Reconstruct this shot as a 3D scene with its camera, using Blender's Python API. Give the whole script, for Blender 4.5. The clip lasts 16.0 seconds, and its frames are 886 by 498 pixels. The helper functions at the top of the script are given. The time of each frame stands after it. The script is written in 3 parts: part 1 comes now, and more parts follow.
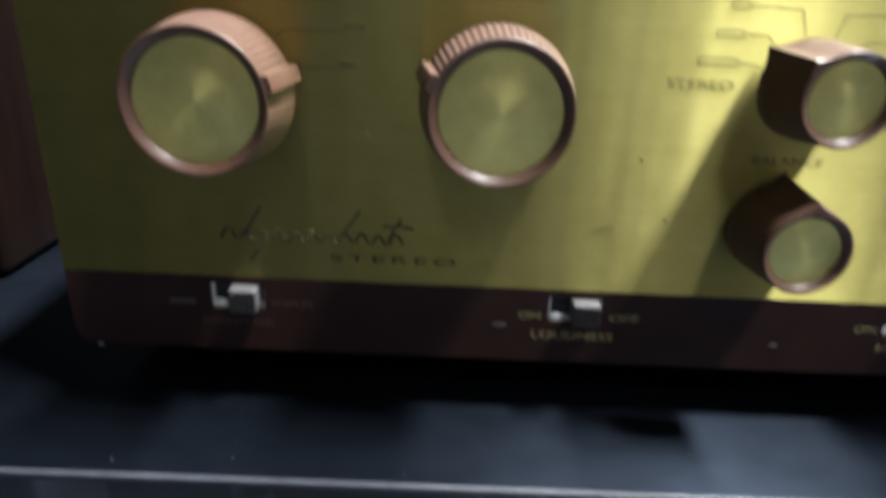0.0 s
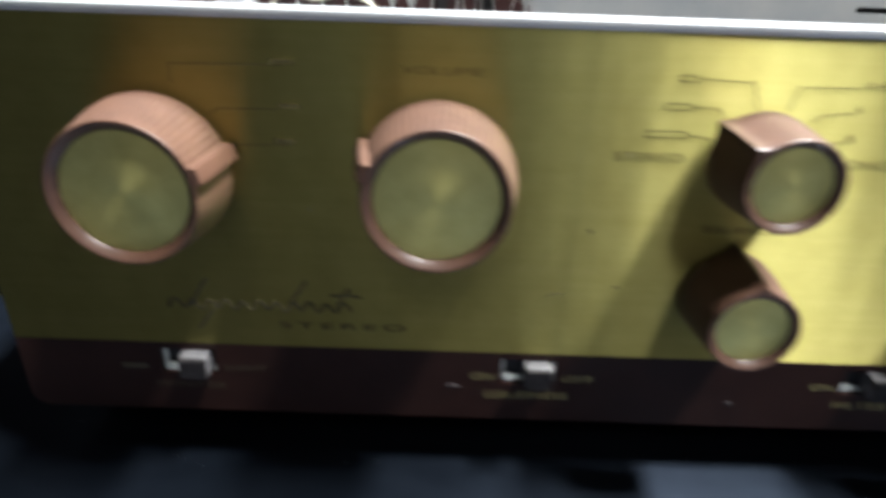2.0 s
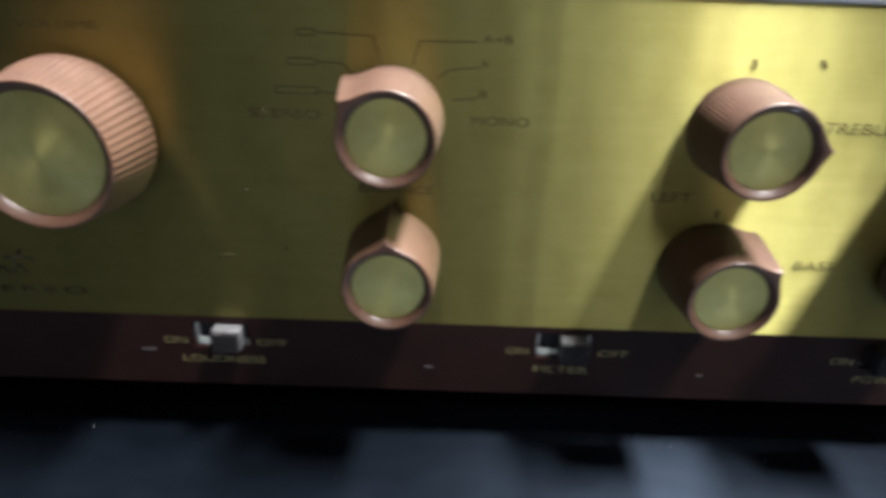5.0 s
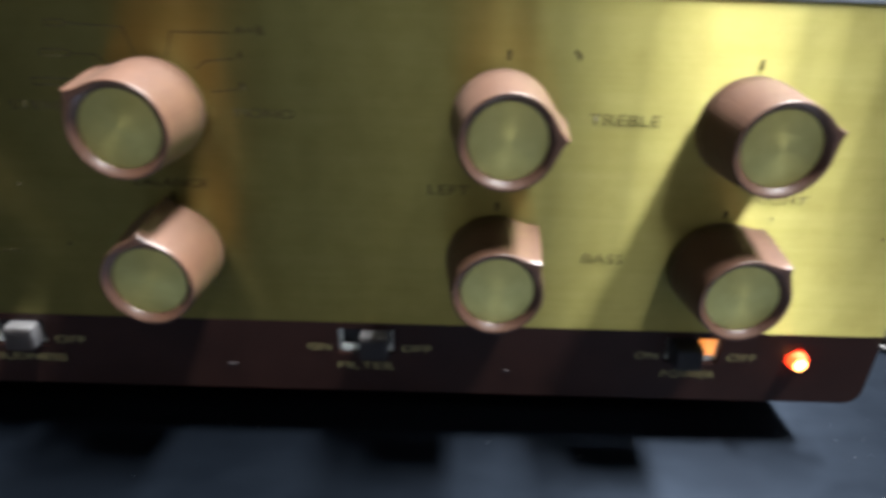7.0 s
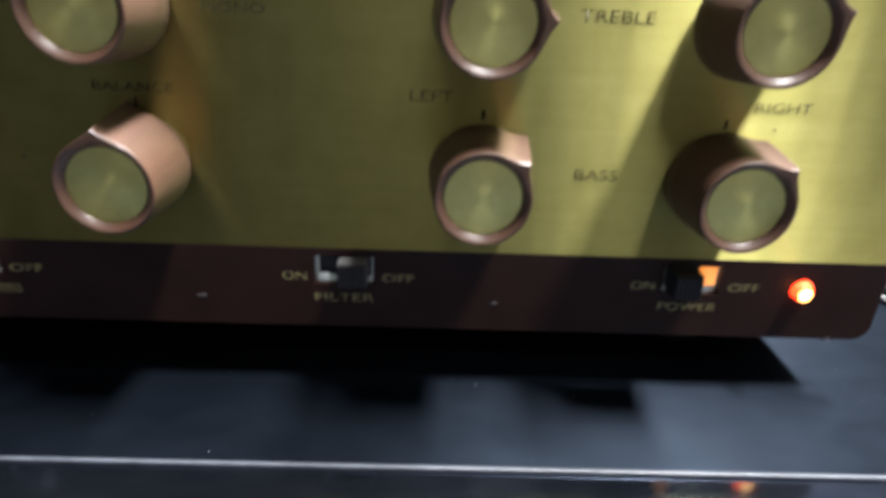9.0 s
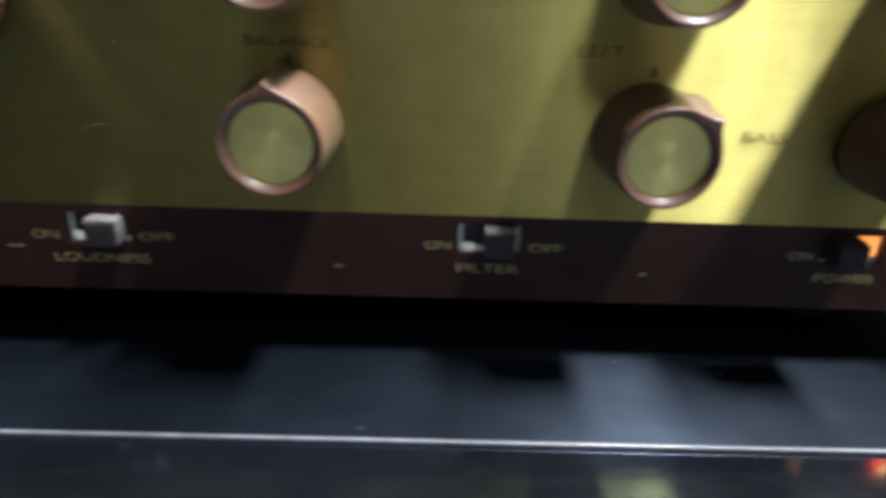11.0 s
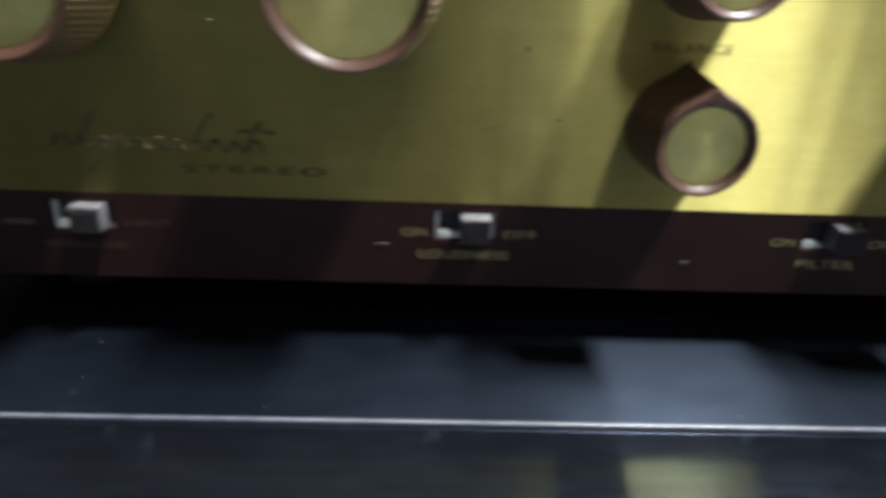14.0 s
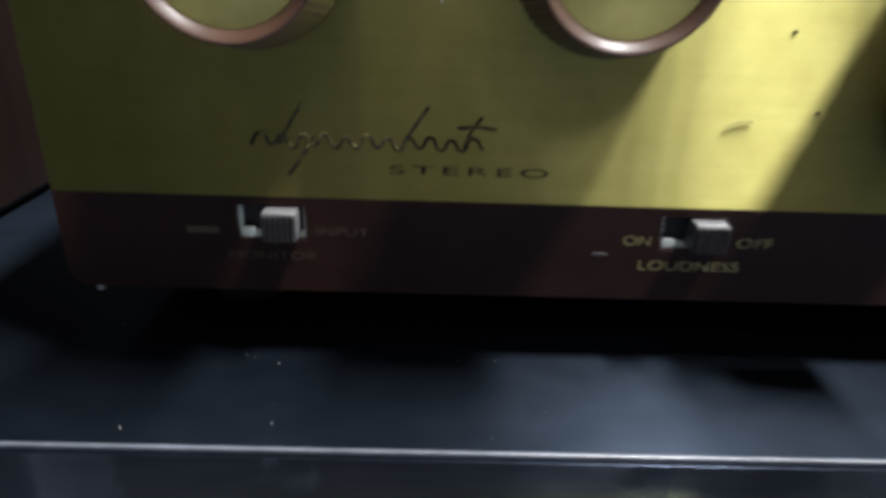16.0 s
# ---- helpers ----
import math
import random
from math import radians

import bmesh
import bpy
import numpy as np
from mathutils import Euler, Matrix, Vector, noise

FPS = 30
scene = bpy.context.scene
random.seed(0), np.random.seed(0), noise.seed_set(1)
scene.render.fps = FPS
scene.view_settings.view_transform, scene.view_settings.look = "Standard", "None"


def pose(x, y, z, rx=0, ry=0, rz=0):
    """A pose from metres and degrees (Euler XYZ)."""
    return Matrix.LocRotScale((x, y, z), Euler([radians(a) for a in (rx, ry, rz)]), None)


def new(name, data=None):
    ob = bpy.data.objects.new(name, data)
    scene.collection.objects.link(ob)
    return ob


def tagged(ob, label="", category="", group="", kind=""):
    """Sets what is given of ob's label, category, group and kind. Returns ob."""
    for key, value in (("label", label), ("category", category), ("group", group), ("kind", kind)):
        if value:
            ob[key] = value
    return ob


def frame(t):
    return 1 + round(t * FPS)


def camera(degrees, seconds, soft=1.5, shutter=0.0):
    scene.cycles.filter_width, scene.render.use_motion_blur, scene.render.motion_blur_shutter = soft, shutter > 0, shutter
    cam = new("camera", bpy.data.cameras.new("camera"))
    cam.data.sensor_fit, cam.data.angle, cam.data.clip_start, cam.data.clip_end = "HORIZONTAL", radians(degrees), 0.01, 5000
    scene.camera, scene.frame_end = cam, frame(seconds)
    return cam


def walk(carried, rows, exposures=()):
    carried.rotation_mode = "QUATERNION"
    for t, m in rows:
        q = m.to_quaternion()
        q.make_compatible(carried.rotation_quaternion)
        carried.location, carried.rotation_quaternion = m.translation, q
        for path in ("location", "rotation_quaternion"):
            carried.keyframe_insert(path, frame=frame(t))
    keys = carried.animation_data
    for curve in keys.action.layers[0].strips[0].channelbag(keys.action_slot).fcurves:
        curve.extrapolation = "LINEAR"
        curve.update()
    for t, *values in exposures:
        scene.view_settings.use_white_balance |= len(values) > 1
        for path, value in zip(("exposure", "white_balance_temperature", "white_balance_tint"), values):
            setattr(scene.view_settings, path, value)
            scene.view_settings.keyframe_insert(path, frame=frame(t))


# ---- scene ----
cam = camera(69.4, 16.0, soft=4.0, shutter=1.6)
ROWS = [
    (0.0, 0.0903, -0.1369, 0.0997, 67.85, -2.60, 0.26),
    (0.5, 0.0871, -0.1285, 0.1109, 66.98, -2.63, 0.12),
    (1.0, 0.0874, -0.1196, 0.1211, 64.70, -3.33, 0.75),
    (1.5, 0.0900, -0.1185, 0.1221, 63.93, -3.03, -0.24),
    (2.0, 0.1029, -0.1250, 0.1219, 64.17, -1.80, 0.69),
    (2.5, 0.1208, -0.1287, 0.1215, 63.91, -1.91, 1.07),
    (3.0, 0.1322, -0.1287, 0.1198, 63.45, -1.68, 0.80),
    (3.5, 0.1450, -0.1267, 0.1176, 63.89, -1.91, 0.66),
    (4.0, 0.1545, -0.1261, 0.1182, 63.48, -2.19, -0.21),
    (4.2, 0.1590, -0.1258, 0.1183, 63.38, -2.08, 0.03),
    (6.3, 0.2051, -0.1269, 0.1165, 63.34, -1.72, 0.92),
    (6.5, 0.2102, -0.1269, 0.1172, 63.49, -1.74, 0.60),
    (7.0, 0.2219, -0.1261, 0.1164, 63.86, -1.87, 0.08),
    (7.5, 0.2283, -0.1250, 0.1167, 63.87, -1.85, -0.09),
    (8.0, 0.2275, -0.1247, 0.1146, 63.74, -2.04, -0.36),
    (8.2, 0.2284, -0.1263, 0.1097, 64.18, -2.14, -0.27),
    (10.3, 0.2065, -0.1270, 0.0856, 65.73, -2.07, -0.95),
    (10.5, 0.2029, -0.1262, 0.0850, 65.44, -2.04, -0.89),
    (11.0, 0.1932, -0.1228, 0.0845, 64.92, -2.15, -0.56),
    (11.5, 0.1797, -0.1225, 0.0838, 65.11, -2.51, -1.41),
    (12.0, 0.1682, -0.1218, 0.0847, 64.58, -2.93, -2.14),
    (12.5, 0.1561, -0.1223, 0.0839, 64.72, -2.90, -2.03),
    (13.0, 0.1422, -0.1228, 0.0830, 64.92, -2.81, -1.76),
    (13.5, 0.1286, -0.1239, 0.0846, 64.56, -2.56, -1.36),
    (14.0, 0.1144, -0.1265, 0.0842, 64.54, -2.45, -1.43),
    (14.5, 0.0997, -0.1292, 0.0848, 65.22, -2.50, -1.10),
    (15.0, 0.0875, -0.1273, 0.0835, 65.97, -2.19, -1.26),
    (15.5, 0.0784, -0.1183, 0.0797, 65.58, -2.20, -0.71),
    (16.0, 0.0739, -0.1130, 0.0754, 65.98, -1.89, -0.45),
]
walk(cam, [(t, pose(x, y, z, rx, ry, rz)) for t, x, y, z, rx, ry, rz in ROWS],
     [(0.0, 0.04), (2.0, 0.08), (4.0, 0.11), (7.0, 0.19), (8.0, 0.19), (10.5, 0.25), (13.0, 0.20), (15.0, 0.08), (16.0, -0.03)])

# ---- light ----
world = bpy.data.worlds.new("world")
scene.world = world
world.use_nodes = True
world.node_tree.nodes["Background"].inputs[0].default_value = (0.55, 0.62, 0.75, 1)
world.node_tree.nodes["Background"].inputs[1].default_value = 0.02


def long_area_light(a, b, width, watts, colour):
    """A long lamp from a to b, shining down: the ceiling tube and the added fills."""
    a, b = Vector(a), Vector(b)
    data = bpy.data.lights.new("tube_or_fill_light", "AREA")
    data.shape, data.energy, data.color = "RECTANGLE", watts, colour
    data.size, data.size_y = (b - a).length, width
    x = (b - a).normalized()
    z = Vector((0, 0, 1))
    y = z.cross(x)
    m = Matrix((x, y, z)).transposed().to_4x4()
    m.translation = (a + b) / 2
    ob = new("tube_or_fill_light", data)
    ob.matrix_world = m


# ceiling tube that casts the knob shadows
long_area_light((1.17, 0.90, 2.70), (1.17, -0.60, 2.70), 0.30, 760, (0.97, 0.98, 1.0))
# three unseen fill lamps, added to lift the brass outside the main highlight
long_area_light((0.85, -2.10, 2.70), (1.00, -2.90, 2.70), 0.25, 14, (0.97, 0.98, 1.0))
long_area_light((-0.25, -1.80, 2.70), (-0.25, -2.90, 2.70), 0.35, 2.2, (1.0, 0.97, 0.91))
long_area_light((-1.25, -1.80, 2.70), (-1.25, -2.90, 2.70), 0.35, 0.32, (1.0, 0.97, 0.91))


# ---- materials ----
def mat(name, colour=(0.5, 0.5, 0.5), rough=0.5, metal=0.0, spec=0.5):
    m = bpy.data.materials.new(name)
    m.use_nodes = True
    b = m.node_tree.nodes["Principled BSDF"]
    b.inputs["Base Color"].default_value = (*colour, 1)
    b.inputs["Roughness"].default_value = rough
    b.inputs["Metallic"].default_value = metal
    b.inputs["Specular IOR Level"].default_value = spec
    return m


def bsdf(m):
    return m.node_tree.nodes["Principled BSDF"]


def add(m, kind, **values):
    n = m.node_tree.nodes.new(kind)
    for k, v in values.items():
        n.inputs[k.replace("_", " ")].default_value = v
    return n


def join(m, a, out, b, inp):
    m.node_tree.links.new(a.outputs[out], b.inputs[inp])


def coords(m, scale, kind="Object"):
    c = add(m, "ShaderNodeTexCoord")
    k = add(m, "ShaderNodeMapping", Scale=scale)
    join(m, c, kind, k, "Vector")
    return k


def blotch(m, scale, detail, low, high, target, spots=(0.3, 0.7), kind="Object", distortion=0.0):
    """Noise of that scale drives a socket, between two colours or two values."""
    k = coords(m, scale, kind)
    n = add(m, "ShaderNodeTexNoise", Scale=1.0, Detail=detail, Roughness=0.6, Distortion=distortion)
    join(m, k, "Vector", n, "Vector")
    r = add(m, "ShaderNodeValToRGB")
    r.color_ramp.elements[0].position, r.color_ramp.elements[1].position = spots
    as4 = lambda v: (*v, 1) if isinstance(v, tuple) else (v, v, v, 1)
    r.color_ramp.elements[0].color, r.color_ramp.elements[1].color = as4(low), as4(high)
    join(m, n, "Fac", r, "Fac")
    join(m, r, "Color", bsdf(m), target)
    return r


def relief(m, scale, detail, strength, distance=0.0002, kind="Object"):
    k = coords(m, scale, kind)
    n = add(m, "ShaderNodeTexNoise", Scale=1.0, Detail=detail)
    join(m, k, "Vector", n, "Vector")
    b = add(m, "ShaderNodeBump", Strength=strength, Distance=distance)
    join(m, n, "Fac", b, "Height")
    join(m, b, "Normal", bsdf(m), "Normal")


# brushed brass with horizontal grain: it scatters light up and down
BRASS = mat("brushed_brass", (0.62, 0.53, 0.21), 0.45, 1.0)
tone = blotch(BRASS, (22, 22, 500), 4, (0.470, 0.430, 0.140), (0.510, 0.470, 0.166), "Base Color")
# faint tarnish in patches over the grain
k = coords(BRASS, (120, 120, 120))
tarnish = add(BRASS, "ShaderNodeTexNoise", Scale=1.0, Detail=5, Roughness=0.65)
join(BRASS, k, "Vector", tarnish, "Vector")
patch = add(BRASS, "ShaderNodeValToRGB")
patch.color_ramp.elements[0].position, patch.color_ramp.elements[1].position = 0.38, 0.68
patch.color_ramp.elements[0].color, patch.color_ramp.elements[1].color = (1, 1, 1, 1), (0.88, 0.86, 0.82, 1)
join(BRASS, tarnish, "Fac", patch, "Fac")
both = add(BRASS, "ShaderNodeMix")
both.data_type, both.blend_type = "RGBA", "MULTIPLY"
both.inputs["Factor"].default_value = 1.0
BRASS.node_tree.links.new(tone.outputs["Color"], both.inputs[6])
BRASS.node_tree.links.new(patch.outputs["Color"], both.inputs[7])
BRASS.node_tree.links.new(both.outputs[2], bsdf(BRASS).inputs["Base Color"])
blotch(BRASS, (90, 90, 240), 5, 0.425, 0.485, "Roughness", (0.3, 0.75))
# the thin sheet is slightly wavy along its length, under the fine hairlines
k = coords(BRASS, (60, 0, 0))
wave = add(BRASS, "ShaderNodeTexNoise", Scale=1.0, Detail=2, Roughness=0.45)
join(BRASS, k, "Vector", wave, "Vector")
bow = add(BRASS, "ShaderNodeBump", Strength=1.0, Distance=0.00030)
join(BRASS, wave, "Fac", bow, "Height")
k = coords(BRASS, (40, 40, 4200))
hair = add(BRASS, "ShaderNodeTexNoise", Scale=1.0, Detail=3)
join(BRASS, k, "Vector", hair, "Vector")
fine = add(BRASS, "ShaderNodeBump", Strength=0.045, Distance=0.00005)
join(BRASS, hair, "Fac", fine, "Height")
join(BRASS, bow, "Normal", fine, "Normal")
join(BRASS, fine, "Normal", bsdf(BRASS), "Normal")
bsdf(BRASS).inputs["Anisotropic"].default_value = 0.985
up = add(BRASS, "ShaderNodeCombineXYZ", X=-0.09, Y=0.3, Z=1.0)
join(BRASS, up, "Vector", bsdf(BRASS), "Tangent")

# turned brass of the knob faces
TURNED = mat("turned_brass", (0.55, 0.50, 0.22), 0.5, 1.0)
blotch(TURNED, (260, 260, 260), 5, (0.58, 0.53, 0.185), (0.67, 0.62, 0.235), "Base Color", (0.28, 0.62))
blotch(TURNED, (420, 420, 420), 4, 0.46, 0.54, "Roughness")
bsdf(TURNED).inputs["Anisotropic"].default_value = 0.45
bsdf(TURNED).inputs["Anisotropic Rotation"].default_value = 0.25
ring = add(TURNED, "ShaderNodeTangent")
ring.direction_type, ring.axis = "RADIAL", "Y"
join(TURNED, ring, "Tangent", bsdf(TURNED), "Tangent")

STRIP = mat("brown_enamel", (0.025, 0.013, 0.011), 0.36, 0.0, 0.27)
blotch(STRIP, (90, 90, 90), 5, (0.0155, 0.0062, 0.0045), (0.0245, 0.0102, 0.0075), "Base Color")
relief(STRIP, (1500, 1500, 1500), 2, 0.08, 0.00005)
PLASTIC = mat("brown_plastic", (0.09, 0.03, 0.012), 0.4, 0.0, 0.4)
bsdf(PLASTIC).inputs["Coat Weight"].default_value = 0.65
bsdf(PLASTIC).inputs["Coat IOR"].default_value = 1.5
bsdf(PLASTIC).inputs["Coat Roughness"].default_value = 0.8
blotch(PLASTIC, (160, 160, 160), 4, (0.049, 0.0184, 0.0076), (0.069, 0.0278, 0.0124), "Base Color")
blotch(PLASTIC, (700, 700, 700), 3, 0.34, 0.44, "Roughness")
INK = mat("black_ink", (0.025, 0.020, 0.012), 0.5, 0.0, 0.15)
blotch(INK, (700, 700, 700), 4, (0.022, 0.018, 0.011), (0.22, 0.19, 0.075), "Base Color", (0.46, 0.74))
INK_FAINT = mat("worn_ink", (0.16, 0.14, 0.06), 0.5, 0.7, 0.2)
blotch(INK_FAINT, (600, 600, 600), 4, (0.07, 0.058, 0.024), (0.20, 0.175, 0.072), "Base Color", (0.35, 0.65))
GOLD = mat("gold_ink", (0.42, 0.38, 0.16), 0.5, 0.2)
blotch(GOLD, (800, 800, 800), 4, (0.34, 0.305, 0.125), (0.16, 0.14, 0.06), "Base Color", (0.40, 0.66))
GOLD_FAINT = mat("worn_gold_ink", (0.06, 0.048, 0.026), 0.5, 0.2)
TIN = mat("tinned_steel", (0.72, 0.74, 0.72), 0.32, 1.0)
blotch(TIN, (500, 500, 500), 3, 0.25, 0.45, "Roughness")
NICKEL = mat("pale_nickel", (0.80, 0.86, 0.76), 0.4, 0.25)
blotch(NICKEL, (500, 500, 500), 3, (0.66, 0.70, 0.62), (0.86, 0.90, 0.82), "Base Color")
BUTTON = mat("pale_zinc_button", (0.5, 0.5, 0.5), 0.5, 0.2)
blotch(BUTTON, (400, 400, 400), 4, (0.09, 0.088, 0.09), (0.15, 0.147, 0.15), "Base Color")
GRIP = mat("dark_ribbed_grip", (0.07, 0.06, 0.058), 0.5, 0.3)
blotch(GRIP, (500, 500, 500), 3, (0.015, 0.013, 0.013), (0.036, 0.032, 0.032), "Base Color")
SCUFFED = mat("scuffed_enamel", (0.036, 0.028, 0.028), 0.7)
BLACK = mat("black_plastic", (0.012, 0.012, 0.013), 0.5)
RUBBER = mat("black_rubber", (0.012, 0.012, 0.012), 0.8)
PLATED = mat("plated_steel", (0.80, 0.82, 0.82), 0.45, 0.55)
blotch(PLATED, (40, 40, 40), 5, (0.52, 0.56, 0.575), (0.67, 0.68, 0.665), "Base Color")
YELLOWED = mat("yellowed_plated_steel", (0.42, 0.40, 0.25), 0.45, 0.5)
blotch(YELLOWED, (60, 60, 60), 4, (0.28, 0.265, 0.157), (0.38, 0.365, 0.245), "Base Color")
GILT = mat("gold_banded_part", (0.55, 0.40, 0.12), 0.35, 0.6)
DARKSTEEL = mat("dark_steel", (0.06, 0.06, 0.065), 0.5, 0.7)
BOARD = mat("red_brown_circuit_board", (0.04, 0.014, 0.013), 0.45)
blotch(BOARD, (120, 120, 120), 4, (0.028, 0.010, 0.010), (0.05, 0.017, 0.015), "Base Color")
WHITE = mat("white_part", (0.78, 0.78, 0.74), 0.5)
CREAM = mat("cream_wire", (0.72, 0.70, 0.55), 0.5)
TAN = mat("tan_resistor", (0.45, 0.24, 0.09), 0.45)
GREYWIRE = mat("grey_wire", (0.045, 0.046, 0.044), 0.4)
DUST = mat("dust", (0.24, 0.24, 0.235), 0.9)
WOOD = mat("dark_brown_wood", (0.05, 0.02, 0.012), 0.5, 0.0, 0.15)
blotch(WOOD, (90, 90, 6), 6, (0.0021, 0.0009, 0.00055), (0.0064, 0.0026, 0.0015), "Base Color", distortion=1.2)
# unseen closing room: these two tones are darkened to cut bounce onto the brass
WALL = mat("room_wall", (0.20, 0.19, 0.18), 0.8)
blotch(WALL, (1.2, 1.2, 1.2), 4, (0.014, 0.013, 0.012), (0.024, 0.0225, 0.0205), "Base Color")
SOUTHWALL = mat("darkened_south_wall", (0.5, 0.47, 0.42), 0.8)
blotch(SOUTHWALL, (1.2, 1.2, 0.4), 4, (0.042, 0.037, 0.032), (0.066, 0.059, 0.051), "Base Color")
# unseen north wall, whitened as a reflector to fill knob tops and shelf shadows
BOUNCEWALL = mat("white_bounce_wall", (0.7, 0.7, 0.68), 0.8)
blotch(BOUNCEWALL, (1.2, 1.2, 1.2), 4, (0.55, 0.55, 0.53), (0.66, 0.66, 0.645), "Base Color")
DARKWALL = mat("dark_back_wall", (0.02, 0.02, 0.03), 0.7)
blotch(DARKWALL, (6, 6, 6), 4, (0.015, 0.015, 0.024), (0.028, 0.028, 0.04), "Base Color")

# dark anodised sheet, brushed along its length
SHELF = mat("gunmetal_shelf", (0.04, 0.046, 0.062), 0.42, 0.64, 0.04)
blotch(SHELF, (45, 90, 45), 9, (0.0046, 0.0066, 0.0100), (0.0080, 0.0110, 0.0160), "Base Color", (0.3, 0.75))
blotch(SHELF, (30, 500, 30), 4, 0.48, 0.54, "Roughness")
relief(SHELF, (60, 3200, 60), 3, 0.02, 0.00005)
bsdf(SHELF).inputs["Anisotropic"].default_value = 0.85
ahead = add(SHELF, "ShaderNodeCombineXYZ", Y=1.0)
join(SHELF, ahead, "Vector", bsdf(SHELF), "Tangent")
LEDGE = mat("polished_dark_ledge", (0.2, 0.21, 0.24), 0.15, 0.98)
blotch(LEDGE, (60, 260, 60), 6, (0.066, 0.082, 0.119), (0.100, 0.122, 0.166), "Base Color", (0.35, 0.8))
blotch(LEDGE, (50, 240, 50), 4, 0.09, 0.16, "Roughness")

TRIM = mat("pale_trim", (0.22, 0.24, 0.28), 0.4)
blotch(TRIM, (200, 200, 200), 4, (0.036, 0.040, 0.049), (0.060, 0.066, 0.079), "Base Color")
GLOW = mat("pilot_glow", (0.9, 0.15, 0.03), 0.6)
bsdf(GLOW).inputs["Emission Color"].default_value = (1.0, 0.032, 0.007, 1)
bsdf(GLOW).inputs["Emission Strength"].default_value = 6.5
CORE = mat("pilot_filament", (1, 0.7, 0.3), 0.3)
bsdf(CORE).inputs["Emission Color"].default_value = (1.0, 0.50, 0.13, 1)
bsdf(CORE).inputs["Emission Strength"].default_value = 9.0
AMBER = mat("lit_amber_plastic", (0.85, 0.35, 0.10), 0.4)
bsdf(AMBER).inputs["Emission Color"].default_value = (1.0, 0.33, 0.06, 1)
bsdf(AMBER).inputs["Emission Strength"].default_value = 0.9


# ---- mesh helpers ----
def mesh_of(bm, name, material, smooth=40):
    bmesh.ops.recalc_face_normals(bm, faces=bm.faces)
    me = bpy.data.meshes.new(name)
    bm.to_mesh(me)
    bm.free()
    me.materials.append(material)
    if smooth:
        me.shade_smooth()
        me.set_sharp_from_angle(angle=radians(smooth))
    return me


def part(name, bm, material, parent=None, label="", at=None, smooth=40):
    ob = new(name, bm if isinstance(bm, bpy.types.Mesh) else mesh_of(bm, name, material, smooth))
    ob.parent = parent
    if at is not None:
        ob.matrix_basis = at
    return tagged(ob, label)


def empty(name, x, y, z, label, category, group=""):
    ob = new(name)
    ob.empty_display_size = 0.01
    ob.location = (x, y, z)
    return tagged(ob, label, category, group)


def box(x0, x1, y0, y1, z0, z1, bevel=0.0, segments=2, bm=None):
    b = bmesh.new()
    bmesh.ops.create_cube(b, size=1)
    bmesh.ops.scale(b, vec=(x1 - x0, y1 - y0, z1 - z0), verts=b.verts)
    bmesh.ops.translate(b, vec=((x0 + x1) / 2, (y0 + y1) / 2, (z0 + z1) / 2), verts=b.verts)
    if bevel:
        bmesh.ops.bevel(b, geom=list(b.edges), offset=bevel, segments=segments, profile=0.5, affect="EDGES")
    if bm is None:
        return b
    me = bpy.data.meshes.new("temporary")
    b.to_mesh(me)
    b.free()
    bm.from_mesh(me)
    bpy.data.meshes.remove(me)
    return bm


def lathe(profile, segments=48, axis="Y", ribs=0, rib_depth=0.0, rib_rows=()):
    """A turned shape; profile of (radius, depth). Rows in rib_rows carry ribs round the edge."""
    bm = bmesh.new()
    rows = []
    for i, (r, d) in enumerate(profile):
        ring_ = []
        if r == 0:
            ring_ = [bm.verts.new((0, d, 0))] * segments
        else:
            for s in range(segments):
                a = 2 * math.pi * s / segments
                rr = r
                if ribs and i in rib_rows:
                    rr = r - rib_depth * (0.5 - 0.5 * math.cos(a * ribs)) ** 0.7
                ring_.append(bm.verts.new((rr * math.cos(a), d, rr * math.sin(a))))
        rows.append(ring_)
    for p, q in zip(rows, rows[1:]):
        for s in range(segments):
            n = (s + 1) % segments
            face = [p[s], p[n], q[n], q[s]]
            face = [v for k, v in enumerate(face) if v not in face[:k]]
            if len(face) > 2:
                bm.faces.new(face)
    return bm


def rounded_outline(x0, x1, z0, z1, r_bottom, r_top, steps=6):
    pts = []
    for cx, cz, r, a0 in ((x1, z0, r_bottom, 270), (x1, z1, r_top, 0), (x0, z1, r_top, 90), (x0, z0, r_bottom, 180)):
        sx, sz = (1 if cx == x0 else -1), (1 if cz == z0 else -1)
        if r == 0:
            pts.append((cx, cz))
            continue
        for k in range(steps + 1):
            a = radians(a0 + 90 * k / steps)
            pts.append((cx + sx * r + r * math.cos(a), cz + sz * r + r * math.sin(a)))
    return pts


def plate(outline, holes, y0, y1):
    """A flat plate in the upright plane with holes through it, from y0 (front) to y1."""
    bm = bmesh.new()
    edges = []
    for loop in (outline, *holes):
        vs = [bm.verts.new((x, y0, z)) for x, z in loop]
        edges += [bm.edges.new((a, b)) for a, b in zip(vs, vs[1:] + vs[:1])]
    bmesh.ops.triangle_fill(bm, use_beauty=True, use_dissolve=False, edges=edges)
    got = bmesh.ops.extrude_face_region(bm, geom=list(bm.faces))
    bmesh.ops.translate(bm, vec=(0, y1 - y0, 0), verts=[v for v in got["geom"] if isinstance(v, bmesh.types.BMVert)])
    return bm


def rect(x0, x1, z0, z1):
    return [(x0, z0), (x1, z0), (x1, z1), (x0, z1)]


